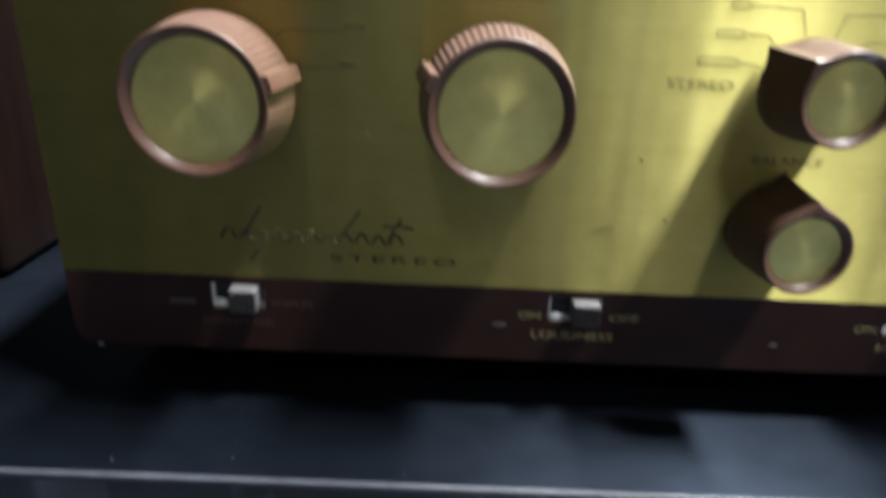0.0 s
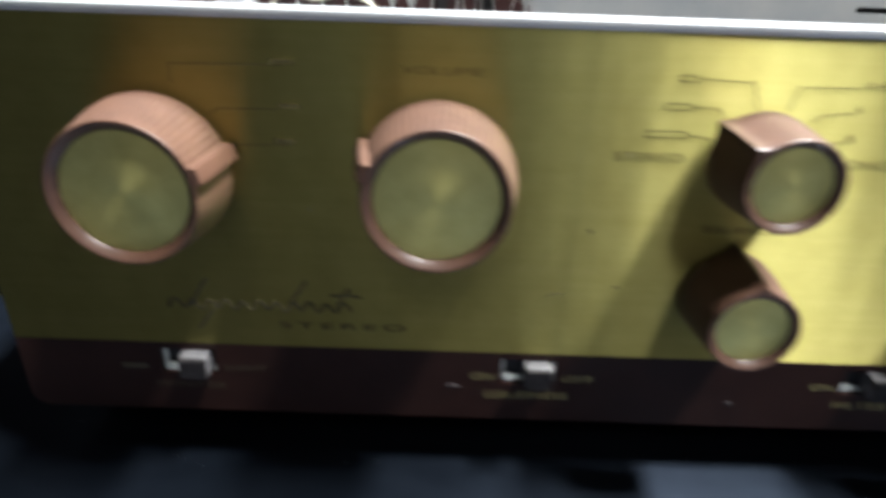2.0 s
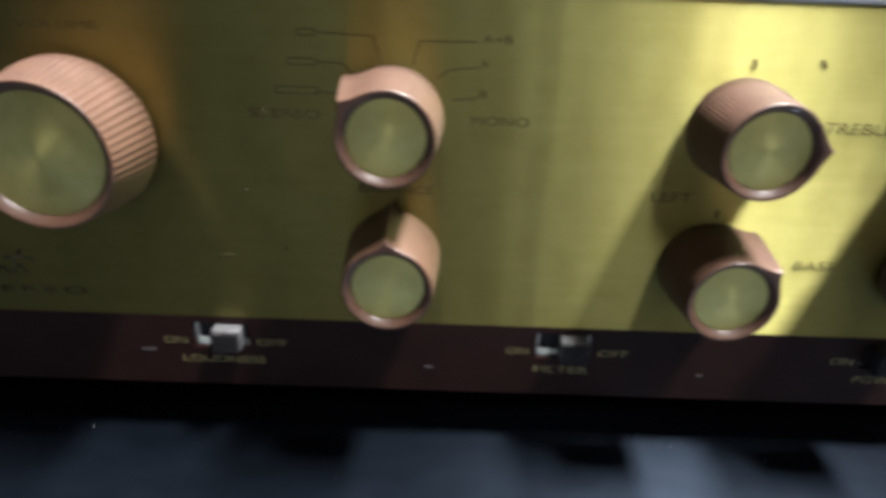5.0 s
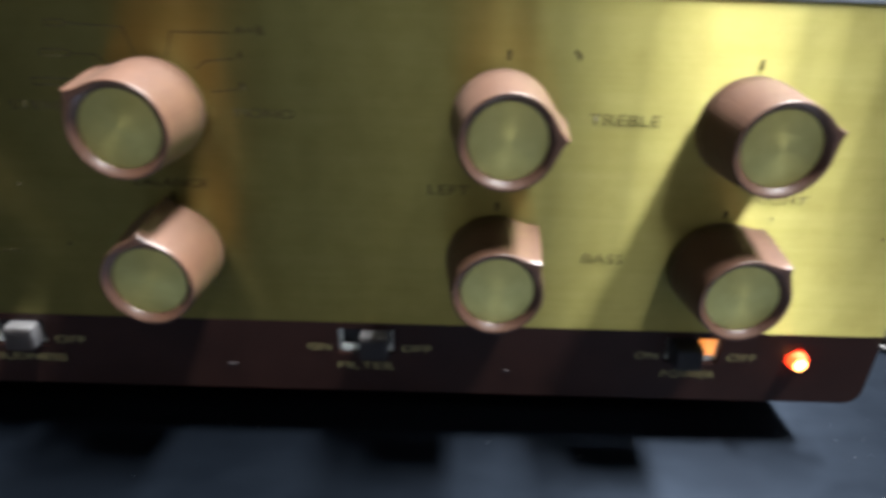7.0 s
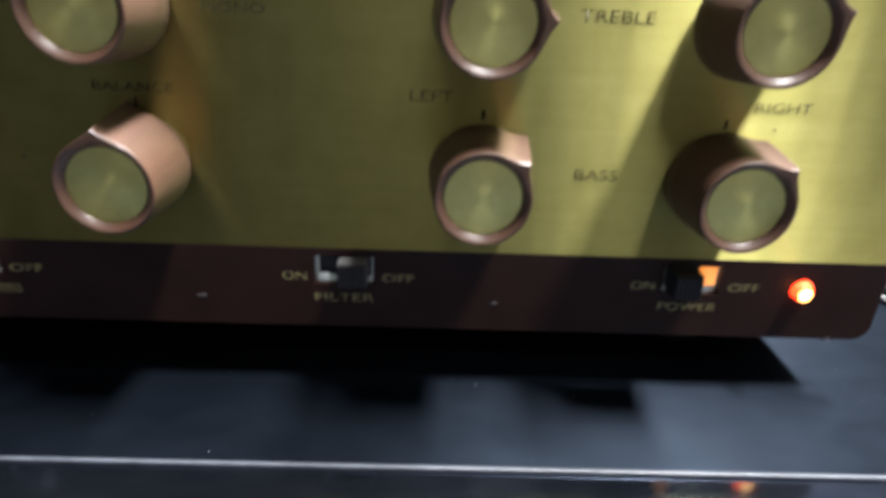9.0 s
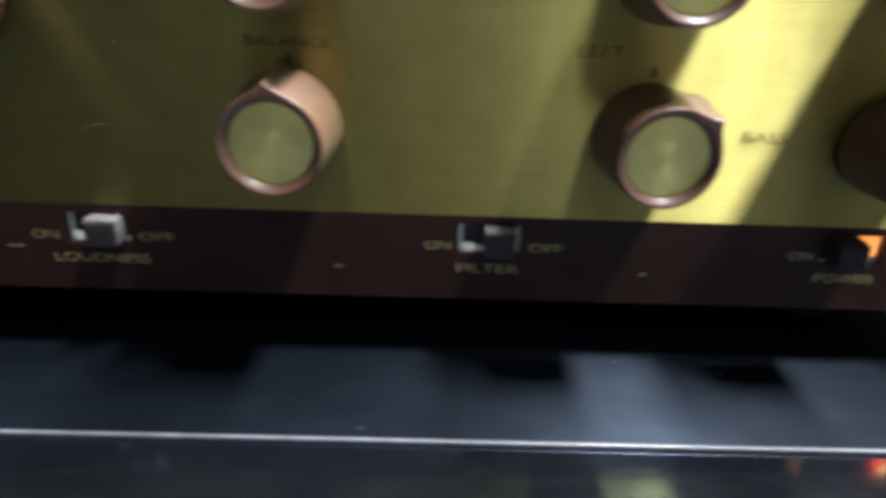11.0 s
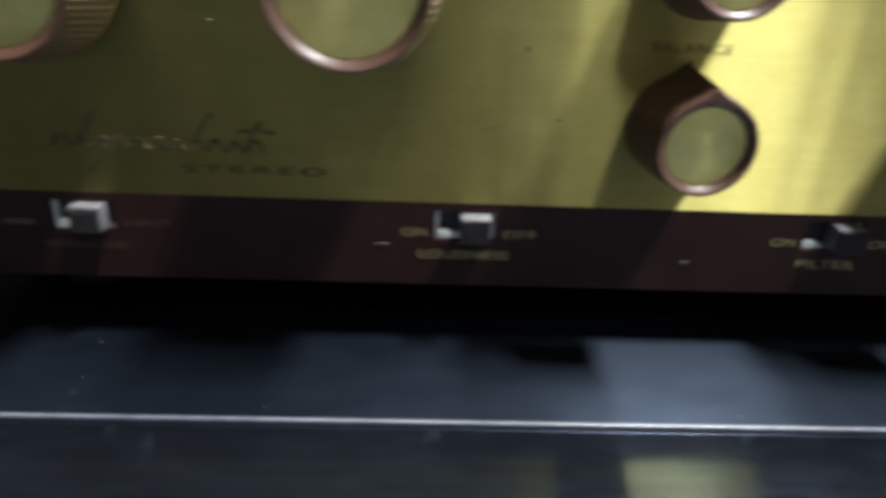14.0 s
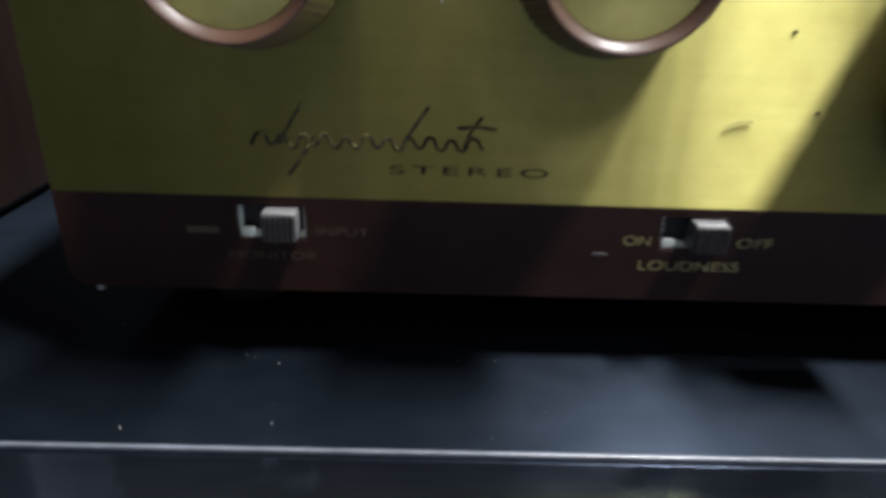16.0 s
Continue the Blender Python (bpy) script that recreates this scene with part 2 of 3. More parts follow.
def stroke(points, radius, name, material, parent=None, label="", flat=None, cyclic=False, res=6):
    """A smooth round cord through the points, as one mesh; flat squeezes it onto the plane y = flat."""
    cu = bpy.data.curves.new(name, "CURVE")
    cu.dimensions, cu.bevel_depth, cu.bevel_resolution, cu.resolution_u, cu.use_fill_caps = "3D", radius, 2, res, True
    sp = cu.splines.new("BEZIER")
    sp.bezier_points.add(len(points) - 1)
    sp.use_cyclic_u = cyclic
    for bp, p in zip(sp.bezier_points, points):
        bp.co = p
        bp.handle_left_type = bp.handle_right_type = "AUTO"
    tmp = bpy.data.objects.new(name, cu)
    me = bpy.data.meshes.new_from_object(tmp)
    bpy.data.objects.remove(tmp)
    bpy.data.curves.remove(cu)
    if flat is not None:
        for v in me.vertices:
            v.co.y = flat + (v.co.y - flat) * 0.15
    me.materials.clear()
    me.materials.append(material)
    me.shade_smooth()
    ob = new(name, me)
    ob.parent = parent
    return tagged(ob, label)


def lettering(text, x0, x1, z0, z1, material, parent, y=-0.00012, slant=0.0, spacing=1.0, bold=-0.008, name="lettering"):
    """Printed letters that fill the given upright box."""
    cu = bpy.data.curves.new(name, "FONT")
    cu.body, cu.size, cu.extrude, cu.offset, cu.shear, cu.space_character = text, 1.0, 0.0, bold, slant, spacing
    tmp = bpy.data.objects.new(name, cu)
    me = bpy.data.meshes.new_from_object(tmp)
    bpy.data.objects.remove(tmp)
    bpy.data.curves.remove(cu)
    xs = [v.co.x for v in me.vertices]
    ys = [v.co.y for v in me.vertices]
    a, b, c, d = min(xs), max(xs), min(ys), max(ys)
    for v in me.vertices:
        v.co = (x0 + (v.co.x - a) / (b - a) * (x1 - x0), y, z0 + (v.co.y - c) / (d - c) * (z1 - z0))
    me.materials.clear()
    me.materials.append(material)
    ob = new(name, me)
    ob.parent = parent
    return tagged(ob, 'printed word "%s"' % text)


def bar(x0, x1, z0, z1, material, parent, name="printed_bar", y=-0.00012):
    return part(name, box(x0, x1, y, y + 0.0001, z0, z1), material, parent, smooth=0)


def line(points, width, material, parent, name="printed_line", y=-0.00012):
    """A printed line of straight runs."""
    bm = bmesh.new()
    for (ax, az), (bx, bz) in zip(points, points[1:]):
        d = Vector((bx - ax, bz - az)).normalized() * width / 2
        n = Vector((-d.y, d.x))
        q = [(ax - d.x + n.x, az - d.y + n.y), (ax - d.x - n.x, az - d.y - n.y), (bx + d.x - n.x, bz + d.y - n.y), (bx + d.x + n.x, bz + d.y + n.y)]
        bm.faces.new([bm.verts.new((x, y, z)) for x, z in q])
    return part(name, bm, material, parent, smooth=0)


# ---- the setting ----
EDGE = -0.0281  # front edge of the black sheet

tagged(part("shelf", box(-1.1, 1.3, EDGE, 1.36, -0.012, 0.0), SHELF), "dark gunmetal shelf with fine brushing and dust", "shelf", kind="structure")
tagged(part("shelf_ledge", box(-1.1, 1.3, -0.30, EDGE, -0.016, -0.0008), LEDGE), "polished dark metal front ledge of the shelf", "ledge", kind="structure")
trim = box(-1.1, 1.3, EDGE - 0.0006, EDGE + 0.0004, -0.0010, 0.0002, 0.0003, 3)
tagged(part("trim", trim, TRIM), "thin bright metal trim along the shelf edge", "trim", kind="structure")

tagged(part("floor", box(-3, 3.2, -3.2, 1.36, -0.95, -0.90), WALL), "grey room floor", "floor", kind="structure")
tagged(part("ceiling", box(-3, 3.2, -3.2, 1.36, 2.90, 2.95), WALL), "plain grey ceiling", "ceiling", kind="structure")
tagged(part("wall_north", box(-3, 3.2, 1.36, 1.46, -0.9, 2.90), BOUNCEWALL), "unseen closing wall behind the shelf, whitened to bounce fill light", "wall", kind="structure")
# unseen height added so the ledge doesn't mirror the white north wall
tagged(part("screening_backboard", box(-1.1, 1.3, 0.54, 0.556, 0.0, 0.90, 0.002, 2), DARKWALL), "dark backboard, raised out of view to screen off the white wall", "backboard", kind="structure")
tagged(part("wall_south", box(-3, 3.2, -3.3, -3.2, -0.9, 2.90), SOUTHWALL), "plain wall", "wall", kind="structure")
tagged(part("wall_west", box(-3.1, -3, -3.3, 1.46, -0.9, 2.90), WALL), "plain wall", "wall", kind="structure")
tagged(part("wall_east", box(3.2, 3.3, -3.3, 1.46, -0.9, 2.90), WALL), "plain wall", "wall", kind="structure")

# ---- the preamplifier ----
X0, W, Z0, Z1, ZT = 0.0036, 0.3282, 0.0152, 0.0348, 0.1075
amp = empty("preamplifier", 0, 0, 0, "vintage brass-fronted stereo preamplifier with its cover off", "preamplifier")
face = part("faceplate", plate(rounded_outline(X0, W, Z1, ZT, 0, 0.0015), [], 0, 0.0016), BRASS, amp, "brushed brass faceplate", smooth=0)
slots = {"monitor": 0.0372, "loudness": 0.1182, "filter": 0.1998, "power": 0.2776}
SLOT_W, SLOT_LO, SLOT_HI = 0.0130, 0.0260, 0.0330
strip = part("lower_strip", plate(rounded_outline(X0, W, Z0, Z1, 0.0040, 0), [rect(x, x + SLOT_W, SLOT_LO, SLOT_HI) for x in slots.values()] + [[(0.3095 + 0.0026 * math.cos(k * math.pi / 12), 0.0278 + 0.0026 * math.sin(k * math.pi / 12)) for k in range(24)]], 0, 0.0016), STRIP, amp, "dark brown enamelled strip along the bottom", smooth=0)

# open steel chassis behind the plate
chassis = part("chassis", box(0.006, 0.3225, 0.0033, 0.0042, 0.0165, 0.1070), PLATED, amp, "plated steel chassis, open on top", smooth=0)
part("bottom_pan", box(0.006, 0.3225, 0.0043, 0.205, 0.0152, 0.0164), BLACK, chassis)
part("side_wall", box(0.006, 0.0072, 0.0042, 0.205, 0.0120, 0.0960), PLATED, chassis)
part("side_wall", box(0.3213, 0.3225, 0.0042, 0.205, 0.0120, 0.0960), PLATED, chassis)
part("rear_wall", box(0.006, 0.3225, 0.205, 0.2062, 0.0105, 0.0960), PLATED, chassis)
part("front_flange", box(X0 + 0.0003, W - 0.0003, -0.0002, 0.0078, ZT + 0.0001, ZT + 0.0020, 0.0004), PLATED, amp, "white plated flange behind the brass top edge")
for x in (0.03, 0.295):
    for y in (0.03, 0.18):
        part("foot", lathe([(0, 0), (0.008, 0), (0.0095, 0.004), (0.0095, 0.0105), (0, 0.0105)], 24), RUBBER, amp, "black rubber foot", at=pose(x, y, 0, 90, 0, 0) )


# ---- knobs ----
def knob_body(r_base, r_shoulder, r_disc, depth, ribs, rib):
    """A slightly tapered turned body with fine ribs; its front rim slopes inwards to the sunken disc."""
    d, fall = -depth, (r_shoulder - r_disc) * 0.72
    prof = [(0, 0), (r_base * 0.96, 0), (r_base, -0.0005), (r_base * 0.99, d * 0.25), (r_shoulder, d + 0.0005)]
    prof += [(r_shoulder - 0.00006, d + 0.00022), (r_shoulder - 0.00022, d + 0.00004), (r_shoulder - 0.00045, d + 0.00002)]
    for k in range(1, 5):
        f = k / 4
        prof.append((r_shoulder - 0.00045 + (r_disc - r_shoulder + 0.00045) * f, d + fall * (0.75 * f + 0.25 * f * f)))
    prof += [(r_disc, d + fall + 0.0006), (0, d + fall + 0.0007)]
    return mesh_of(lathe(prof, ribs * 6, ribs=ribs, rib_depth=rib, rib_rows=(1, 2, 3, 4)), "knob", PLASTIC, 50)


def knob_disc(r_disc, r_shoulder, depth):
    """A thin turned disc at the foot of the sloping rim, a shallow cone that rises to its centre."""
    d = -depth + (r_shoulder - r_disc) * 0.72
    return mesh_of(lathe([(r_disc * 0.995, d + 0.0005), (r_disc * 0.988, d + 0.00008), (r_disc * 0.5, d - r_disc * 0.026), (0.0002, d - r_disc * 0.055), (0, d - r_disc * 0.055)], 96), "brass_disc", TURNED, 25)


def block_pointer(r_base, r_shoulder, depth):
    """A blunt rib along the side, towards +x."""
    d = -depth
    bm = bmesh.new()
    w, h = 0.0021, 0.0017
    secs = []
    for y, r, k in ((-0.0008, r_base, 1.0), (d * 0.5, (r_base + r_shoulder) / 2, 1.0), (d * 0.93, r_shoulder, 0.95), (d * 0.99, r_shoulder * 0.985, 0.8)):
        secs.append([bm.verts.new(p) for p in ((r - 0.0006, y, w), (r + h * k * 0.92, y, w * 0.75), (r + h * k, y, 0), (r + h * k * 0.92, y, -w * 0.75), (r - 0.0006, y, -w))])
    for p, q in zip(secs, secs[1:]):
        for i in range(4):
            bm.faces.new((p[i], p[i + 1], q[i + 1], q[i]))
        bm.faces.new((p[4], p[0], q[0], q[4]))
    bm.faces.new(secs[0])
    bm.faces.new(secs[-1])
    bmesh.ops.bevel(bm, geom=[e for e in bm.edges if len(e.link_faces) == 2 and e.calc_face_angle(0) > 0.5], offset=0.00018, segments=2, affect="EDGES")
    return mesh_of(bm, "pointer", PLASTIC, 50)


def flared_pointer(r_base, r_shoulder, depth, height=0.24, width=8.5, reach=36):
    """A sharp ridge along the side that flares smoothly into the round body, towards +x."""
    d = -depth
    bm = bmesh.new()
    secs = []
    for y, r, k, inner in ((-0.0004, r_base, 1.0, 0.88), (d * 0.25, r_base * 0.99, 1.0, 0.88), (d * 0.90, r_shoulder * 1.003, 0.95, 0.88), (d * 0.975, r_shoulder, 0.90, 0.95), (d * 0.998, r_shoulder * 0.985, 0.78, 0.955)):
        ring_ = []
        for a in range(-reach, reach + 1, 3):
            lift = math.exp(-abs(a) / width) - math.exp(-reach / width)
            rr = r * (0.996 + height * k * lift) - (0.00012 if a == 0 else 0)
            ring_.append(bm.verts.new((rr * math.cos(radians(a)), y, rr * math.sin(radians(a)))))
        for a in (reach, 0, -reach):
            ring_.append(bm.verts.new((r * inner * math.cos(radians(a)), y, r * inner * math.sin(radians(a)))))
        secs.append(ring_)
    n = len(secs[0])
    for p, q in zip(secs, secs[1:]):
        for i in range(n):
            bm.faces.new((p[i], p[(i + 1) % n], q[(i + 1) % n], q[i]))
    bm.faces.new(secs[0])
    bm.faces.new(secs[-1])
    return mesh_of(bm, "pointer", PLASTIC, 50)


BIG = (knob_body(0.0162, 0.0142, 0.0121, 0.0152, 64, 0.00030), knob_disc(0.0121, 0.0142, 0.0152), block_pointer(0.0162, 0.0142, 0.0152))
SMALL = (knob_body(0.0102, 0.0091, 0.0073, 0.0165, 80, 0.00009), knob_disc(0.0073, 0.0091, 0.0165), flared_pointer(0.0102, 0.0091, 0.0165))


def knob(meshes, x, z, angle, label):
    k = part("knob", meshes[0], None, amp, label, at=pose(x, -0.0006, z))
    part("brass_disc", meshes[1], None, k, "turned brass disc", at=pose(0, 0, 0, 0, -angle, 0))
    part("pointer", meshes[2], None, k, at=pose(0, 0, 0, 0, -angle, 0))


knob(BIG, 0.0437, 0.0776, 16, "large ribbed brown selector knob")
knob(BIG, 0.1018, 0.0779, 158, "large ribbed brown volume knob")
knob(SMALL, 0.1658, 0.0838, 140, "small brown mode knob")
knob(SMALL, 0.1659, 0.0532, 92, "small brown balance knob pointing up")
knob(SMALL, 0.2344, 0.0838, 4, "small brown treble knob")
knob(SMALL, 0.2346, 0.0531, 42, "small brown bass knob")
knob(SMALL, 0.2833, 0.0840, 20, "small brown treble knob")
knob(SMALL, 0.2837, 0.0531, 46, "small brown bass knob")


# ---- slide switches and pilot lamp ----
def ribbed_grip(x0, x1, z0, z1, y_front):
    """The ribbed front of a switch button."""
    bm = box(x0, x1, y_front, y_front + 0.0004, z0, z1, 0.0001, 1)
    n = 6
    for i in range(n):
        cx = x0 + (x1 - x0) * (i + 0.5) / n
        wd = (x1 - x0) / n * 0.30
        box(cx - wd, cx + wd, y_front - 0.0006, y_front + 0.0002, z0 + 0.0002, z1 - 0.0001, 0.0001, 1, bm=bm)
    return bm


def button(x0, x1, z0, z1, y_front, material, grip, parent, label):
    b = part("button", box(x0, x1, y_front + 0.0004, 0.0025, z0, z1, 0.0005, 3), material, parent, label)
    part("ribbed_grip", ribbed_grip(x0 + 0.0001, x1 - 0.0001, z0 + 0.0001, z1 - 0.0003, y_front), grip, b, smooth=0)


for word, x in slots.items():
    sw = part("slide_switch", plate(rect(x - 0.002, x + SLOT_W + 0.002, SLOT_LO - 0.002, SLOT_HI + 0.002), [rect(x + 0.0008, x + SLOT_W - 0.0006, SLOT_LO + 0.0013, SLOT_HI - 0.0002)], 0.0017, 0.0024), NICKEL, amp, "tinned slide switch behind a slot", smooth=0)
    part("switch_body", box(x - 0.001, x + SLOT_W + 0.001, 0.0025, 0.0031, SLOT_LO - 0.001, SLOT_HI + 0.001), BLACK, sw, smooth=0)
    tab = x + (0.0088 if word == "power" else 0.0006)
    part("solder_tab", box(tab, tab + 0.0026, 0.0008, 0.0016, SLOT_LO + 0.0001, SLOT_LO + 0.0023, 0.0003, 2), NICKEL, sw, "bright tinned tab low in the slot")
    if word == "power":
        button(x + 0.0012, x + 0.0074, SLOT_LO + 0.0006, SLOT_HI - 0.0004, -0.0040, BLACK, BLACK, sw, "black button pushed to ON")
        part("lit_window", box(x + 0.0087, x + SLOT_W - 0.0011, 0.0004, 0.0024, SLOT_LO + 0.0022, SLOT_HI - 0.0003), AMBER, sw, "amber glow in the slot", smooth=0)
    else:
        button(x + 0.0053, x + 0.0118, SLOT_LO + 0.0008, SLOT_HI - 0.0004, -0.0033, BUTTON, GRIP, sw, "pale button with a dark ribbed grip, pushed to OFF")
lamp = part("pilot_lamp", lathe([(0, -0.0022), (0.0009, -0.0021), (0.0018, -0.0015), (0.0023, -0.0004), (0.0024, 0.0030), (0, 0.0030)], 24), GLOW, amp, "glowing orange-red pilot lamp jewel", at=pose(0.3095, 0, 0.0278))
part("filament", lathe([(0, -0.0027), (0.0010, -0.0026), (0.0015, -0.0020), (0, -0.0014)], 16), CORE, lamp, at=pose(-0.0002, 0, -0.0003))

# ---- printed legends ----
for word, x in slots.items():
    gold = GOLD_FAINT if word == "monitor" else GOLD
    c = x + SLOT_W / 2
    if word == "monitor":
        bar(0.0276, 0.0337, 0.0272, 0.0285, gold, strip)
        lettering("INPUT", 0.0522, 0.0622, 0.0272, 0.0289, gold, strip)
        lettering("MONITOR", 0.0352, 0.0522, 0.0220, 0.0237, gold, strip)
    else:
        lettering("ON", x - 0.0071, x - 0.0018, 0.0270, 0.0289, gold, strip)
        lettering("OFF", x + 0.0150, x + 0.0220, 0.0270, 0.0289, gold, strip)
        half = {"loudness": 0.0099, "filter": 0.0066, "power": 0.0066}[word]
        lettering(word.upper(), c - half, c + half, 0.0218, 0.0238, gold, strip)

lettering("STEREO", 0.0662, 0.0953, 0.0399, 0.0416, INK, face, spacing=1.3, bold=0.004)
lettering("STEREO", 0.1372, 0.1511, 0.0827, 0.0845, INK, face)
lettering("MONO", 0.1815, 0.1930, 0.0825, 0.0843, INK, face)
lettering("BALANCE", 0.1586, 0.1742, 0.0673, 0.0691, INK, face)
lettering("LEFT", 0.2203, 0.2288, 0.0674, 0.0695, INK, face)
lettering("RIGHT", 0.2890, 0.3004, 0.0674, 0.0694, INK, face)
lettering("TREBLE", 0.2520, 0.2662, 0.0832, 0.0854, INK, face)
lettering("BASS", 0.2546, 0.2635, 0.0522, 0.0544, INK, face)
lettering("VOLUME", 0.0942, 0.1100, 0.0985, 0.1000, INK_FAINT, face)
lettering("A+B", 0.1829, 0.1886, 0.0984, 0.0999, INK, face)
lettering("A", 0.1828, 0.1842, 0.0938, 0.0953, INK, face)
lettering("B", 0.1828, 0.1842, 0.0879, 0.0894, INK, face)
# lines and boxes round the mode knob
LW = 0.00022
line([(0.1512, 0.0994), (0.1620, 0.0990), (0.1636, 0.0940)], LW, INK, face)
line([(0.1512, 0.0939), (0.1560, 0.0938), (0.1588, 0.0912)], LW, INK, face)
line([(0.1512, 0.0882), (0.1545, 0.0880), (0.1580, 0.0866)], LW, INK, face)
line([(0.1819, 0.0986), (0.1709, 0.0984), (0.1697, 0.0940)], LW, INK, face)
line([(0.1822, 0.0938), (0.1768, 0.0932), (0.1748, 0.0917)], LW, INK, face)
line([(0.1822, 0.0879), (0.1776, 0.0874)], LW, INK, face)
for a, b, c, d in ((0.1428, 0.1510, 0.0877, 0.0890), (0.1456, 0.1510, 0.0933, 0.0945), (0.1476, 0.1510, 0.0988, 0.0999)):
    line([(a, c), (b, c), (b, d), (a, d), (a, c)], LW, INK, face, "printed_box")
# worn selector legends
line([(0.0708, 0.0994), (0.0496, 0.0990), (0.0494, 0.0955)], LW, INK_FAINT, face)
line([(0.0700, 0.0908), (0.0578, 0.0906), (0.0562, 0.0893)], LW, INK_FAINT, face)
line([(0.0715, 0.0836), (0.0606, 0.0833)], LW, INK_FAINT, face)
bar(0.0700, 0.0742, 0.0910, 0.0920, INK_FAINT, face)
bar(0.0688, 0.0728, 0.0838, 0.0849, INK_FAINT, face)
bar(0.0690, 0.0735, 0.0995, 0.1005, INK_FAINT, face)
# index marks above the knobs
for x, z in ((0.1665, 0.0652), (0.2349, 0.0650), (0.2838, 0.0647), (0.2351, 0.0963), (0.2838, 0.0960)):
    line([(x, z + 0.0006), (x, z - 0.0006)], 0.0007, INK, face, "index_mark")
line([(0.2480, 0.0972), (0.2487, 0.0962)], 0.0007, INK, face, "index_mark")

# the maker's mark: a flowing flourish, drawn as plain strokes
FL = dict(radius=0.00034, material=INK, parent=face, flat=-0.0001)
MARK = ([(0.0412 + 0.0019 * k, 0.0457 + (0.0010 if k % 2 else -0.0011) * (1 + 0.25 * math.sin(k * 1.9))) for k in range(23)],
        [(0.0508, 0.0524), (0.0484, 0.0486), (0.0464, 0.0450)],
        [(0.0528, 0.0466), (0.0502, 0.0426), (0.0476, 0.0391)],
        [(0.0731, 0.0524), (0.0704, 0.0484), (0.0682, 0.0447)],
        [(0.0826, 0.0508), (0.0806, 0.0478), (0.0796, 0.0452)],
        [(0.0783, 0.0487), (0.0820, 0.0490), (0.0853, 0.0486)])
for pts in MARK:
    stroke([(x, -0.0001, z) for x, z in pts], name="flourish", **FL)

# specks, a hair and scuffs on the plate
for x, z, r, m in ((0.0748, 0.0697, 0.00024, DUST), (0.1421, 0.0533, 0.0004, INK), (0.1346, 0.0668, 0.0004, INK), (0.3195, 0.0600, 0.0003, INK), (0.2940, 0.0640, 0.0003, INK)):
    part("speck", lathe([(r, 0), (r * 0.7, -0.00015), (0, -0.0002)], 10), m, face, at=pose(x, 0, z))
stroke([(0.1262, -0.0002, 0.0504), (0.1284, -0.0002, 0.0514), (0.1308, -0.0002, 0.0514)], 0.00009, "hair", INK, face)
for x, z, w in ((0.1068, 0.0248, 0.0016), (0.1742, 0.0222, 0.0011), (0.2400, 0.0222, 0.0008)):
    part("scuff", box(x - w, x + w, -0.00012, 0.0001, z - 0.0004, z + 0.0004, 0.0001, 1), SCUFFED, strip)

# ---- what shows over the open top ----
# grey cover of the rear compartment, with a rounded top and a slot
slot = rounded_outline(0.2750, 0.3015, 0.0992, 0.1016, 0.0011, 0.0011)
cover = part("rear_cover", plate(rounded_outline(0.1200, 0.3055, 0.0170, 0.1080, 0, 0), [slot], 0.1650, 0.1662), PLATED, amp, "grey plated rear cover with a dark slot", smooth=0)
bm = bmesh.new()
rows = []
for k in range(9):
    a = radians(90 * k / 8)
    y, z = 0.1650 + 0.0060 * (1 - math.cos(a)), 0.1080 + 0.0060 * math.sin(a)
    rows.append([bm.verts.new((x, y, z)) for x in (0.1200, 0.3055)])
rows.append([bm.verts.new((x, 0.2050, 0.1140)) for x in (0.1200, 0.3055)])
for p, q in zip(rows, rows[1:]):
    bm.faces.new((p[0], p[1], q[1], q[0]))
part("cover_top", bm, YELLOWED, cover, "yellowed rounded top of the cover")
part("cover_rim", box(0.1200, 0.3055, 0.1708, 0.1722, 0.1141, 0.1148, 0.0002, 1), PLATED, cover, "bright rim")
part("slot_backing", box(0.2700, 0.3050, 0.1700, 0.1710, 0.0950, 0.1050), BLACK, cover, smooth=0)
part("end_plate", box(0.3056, 0.3135, 0.1640, 0.1655, 0.0170, 0.1145), YELLOWED, amp, "yellowed end plate")
part("bracket", box(0.3136, 0.3152, 0.1620, 0.1655, 0.0170, 0.1300, 0.0002, 1), PLATED, amp, "thin upright plated bracket")

board = part("circuit_board", box(0.0240, 0.1362, 0.1560, 0.1575, 0.0170, 0.1066, 0.0002, 1), BOARD, amp, "dark red-brown circuit board with small parts")
for x in (0.0325, 0.0418, 0.0518, 0.0615, 0.0716, 0.0959, 0.1060, 0.1157):
    z = 0.1004 + 0.012 * (x - 0.03)
    part("capacitor", box(x - 0.0021, x + 0.0021, 0.1480, 0.1510, z, z + 0.0024, 0.0003, 2), CREAM if x < 0.09 else WHITE, board, "cream block capacitor")
    part("lead_wire", box(x - 0.0004, x + 0.0004, 0.1494, 0.1500, z - 0.0140, z), TIN, board)
for x in (0.0370, 0.0470, 0.0567, 0.0665):
    part("terminal_block", box(x - 0.0026, x + 0.0026, 0.1520, 0.1558, 0.1036, 0.1060, 0.0003, 1), YELLOWED, board, "yellowed terminal block")
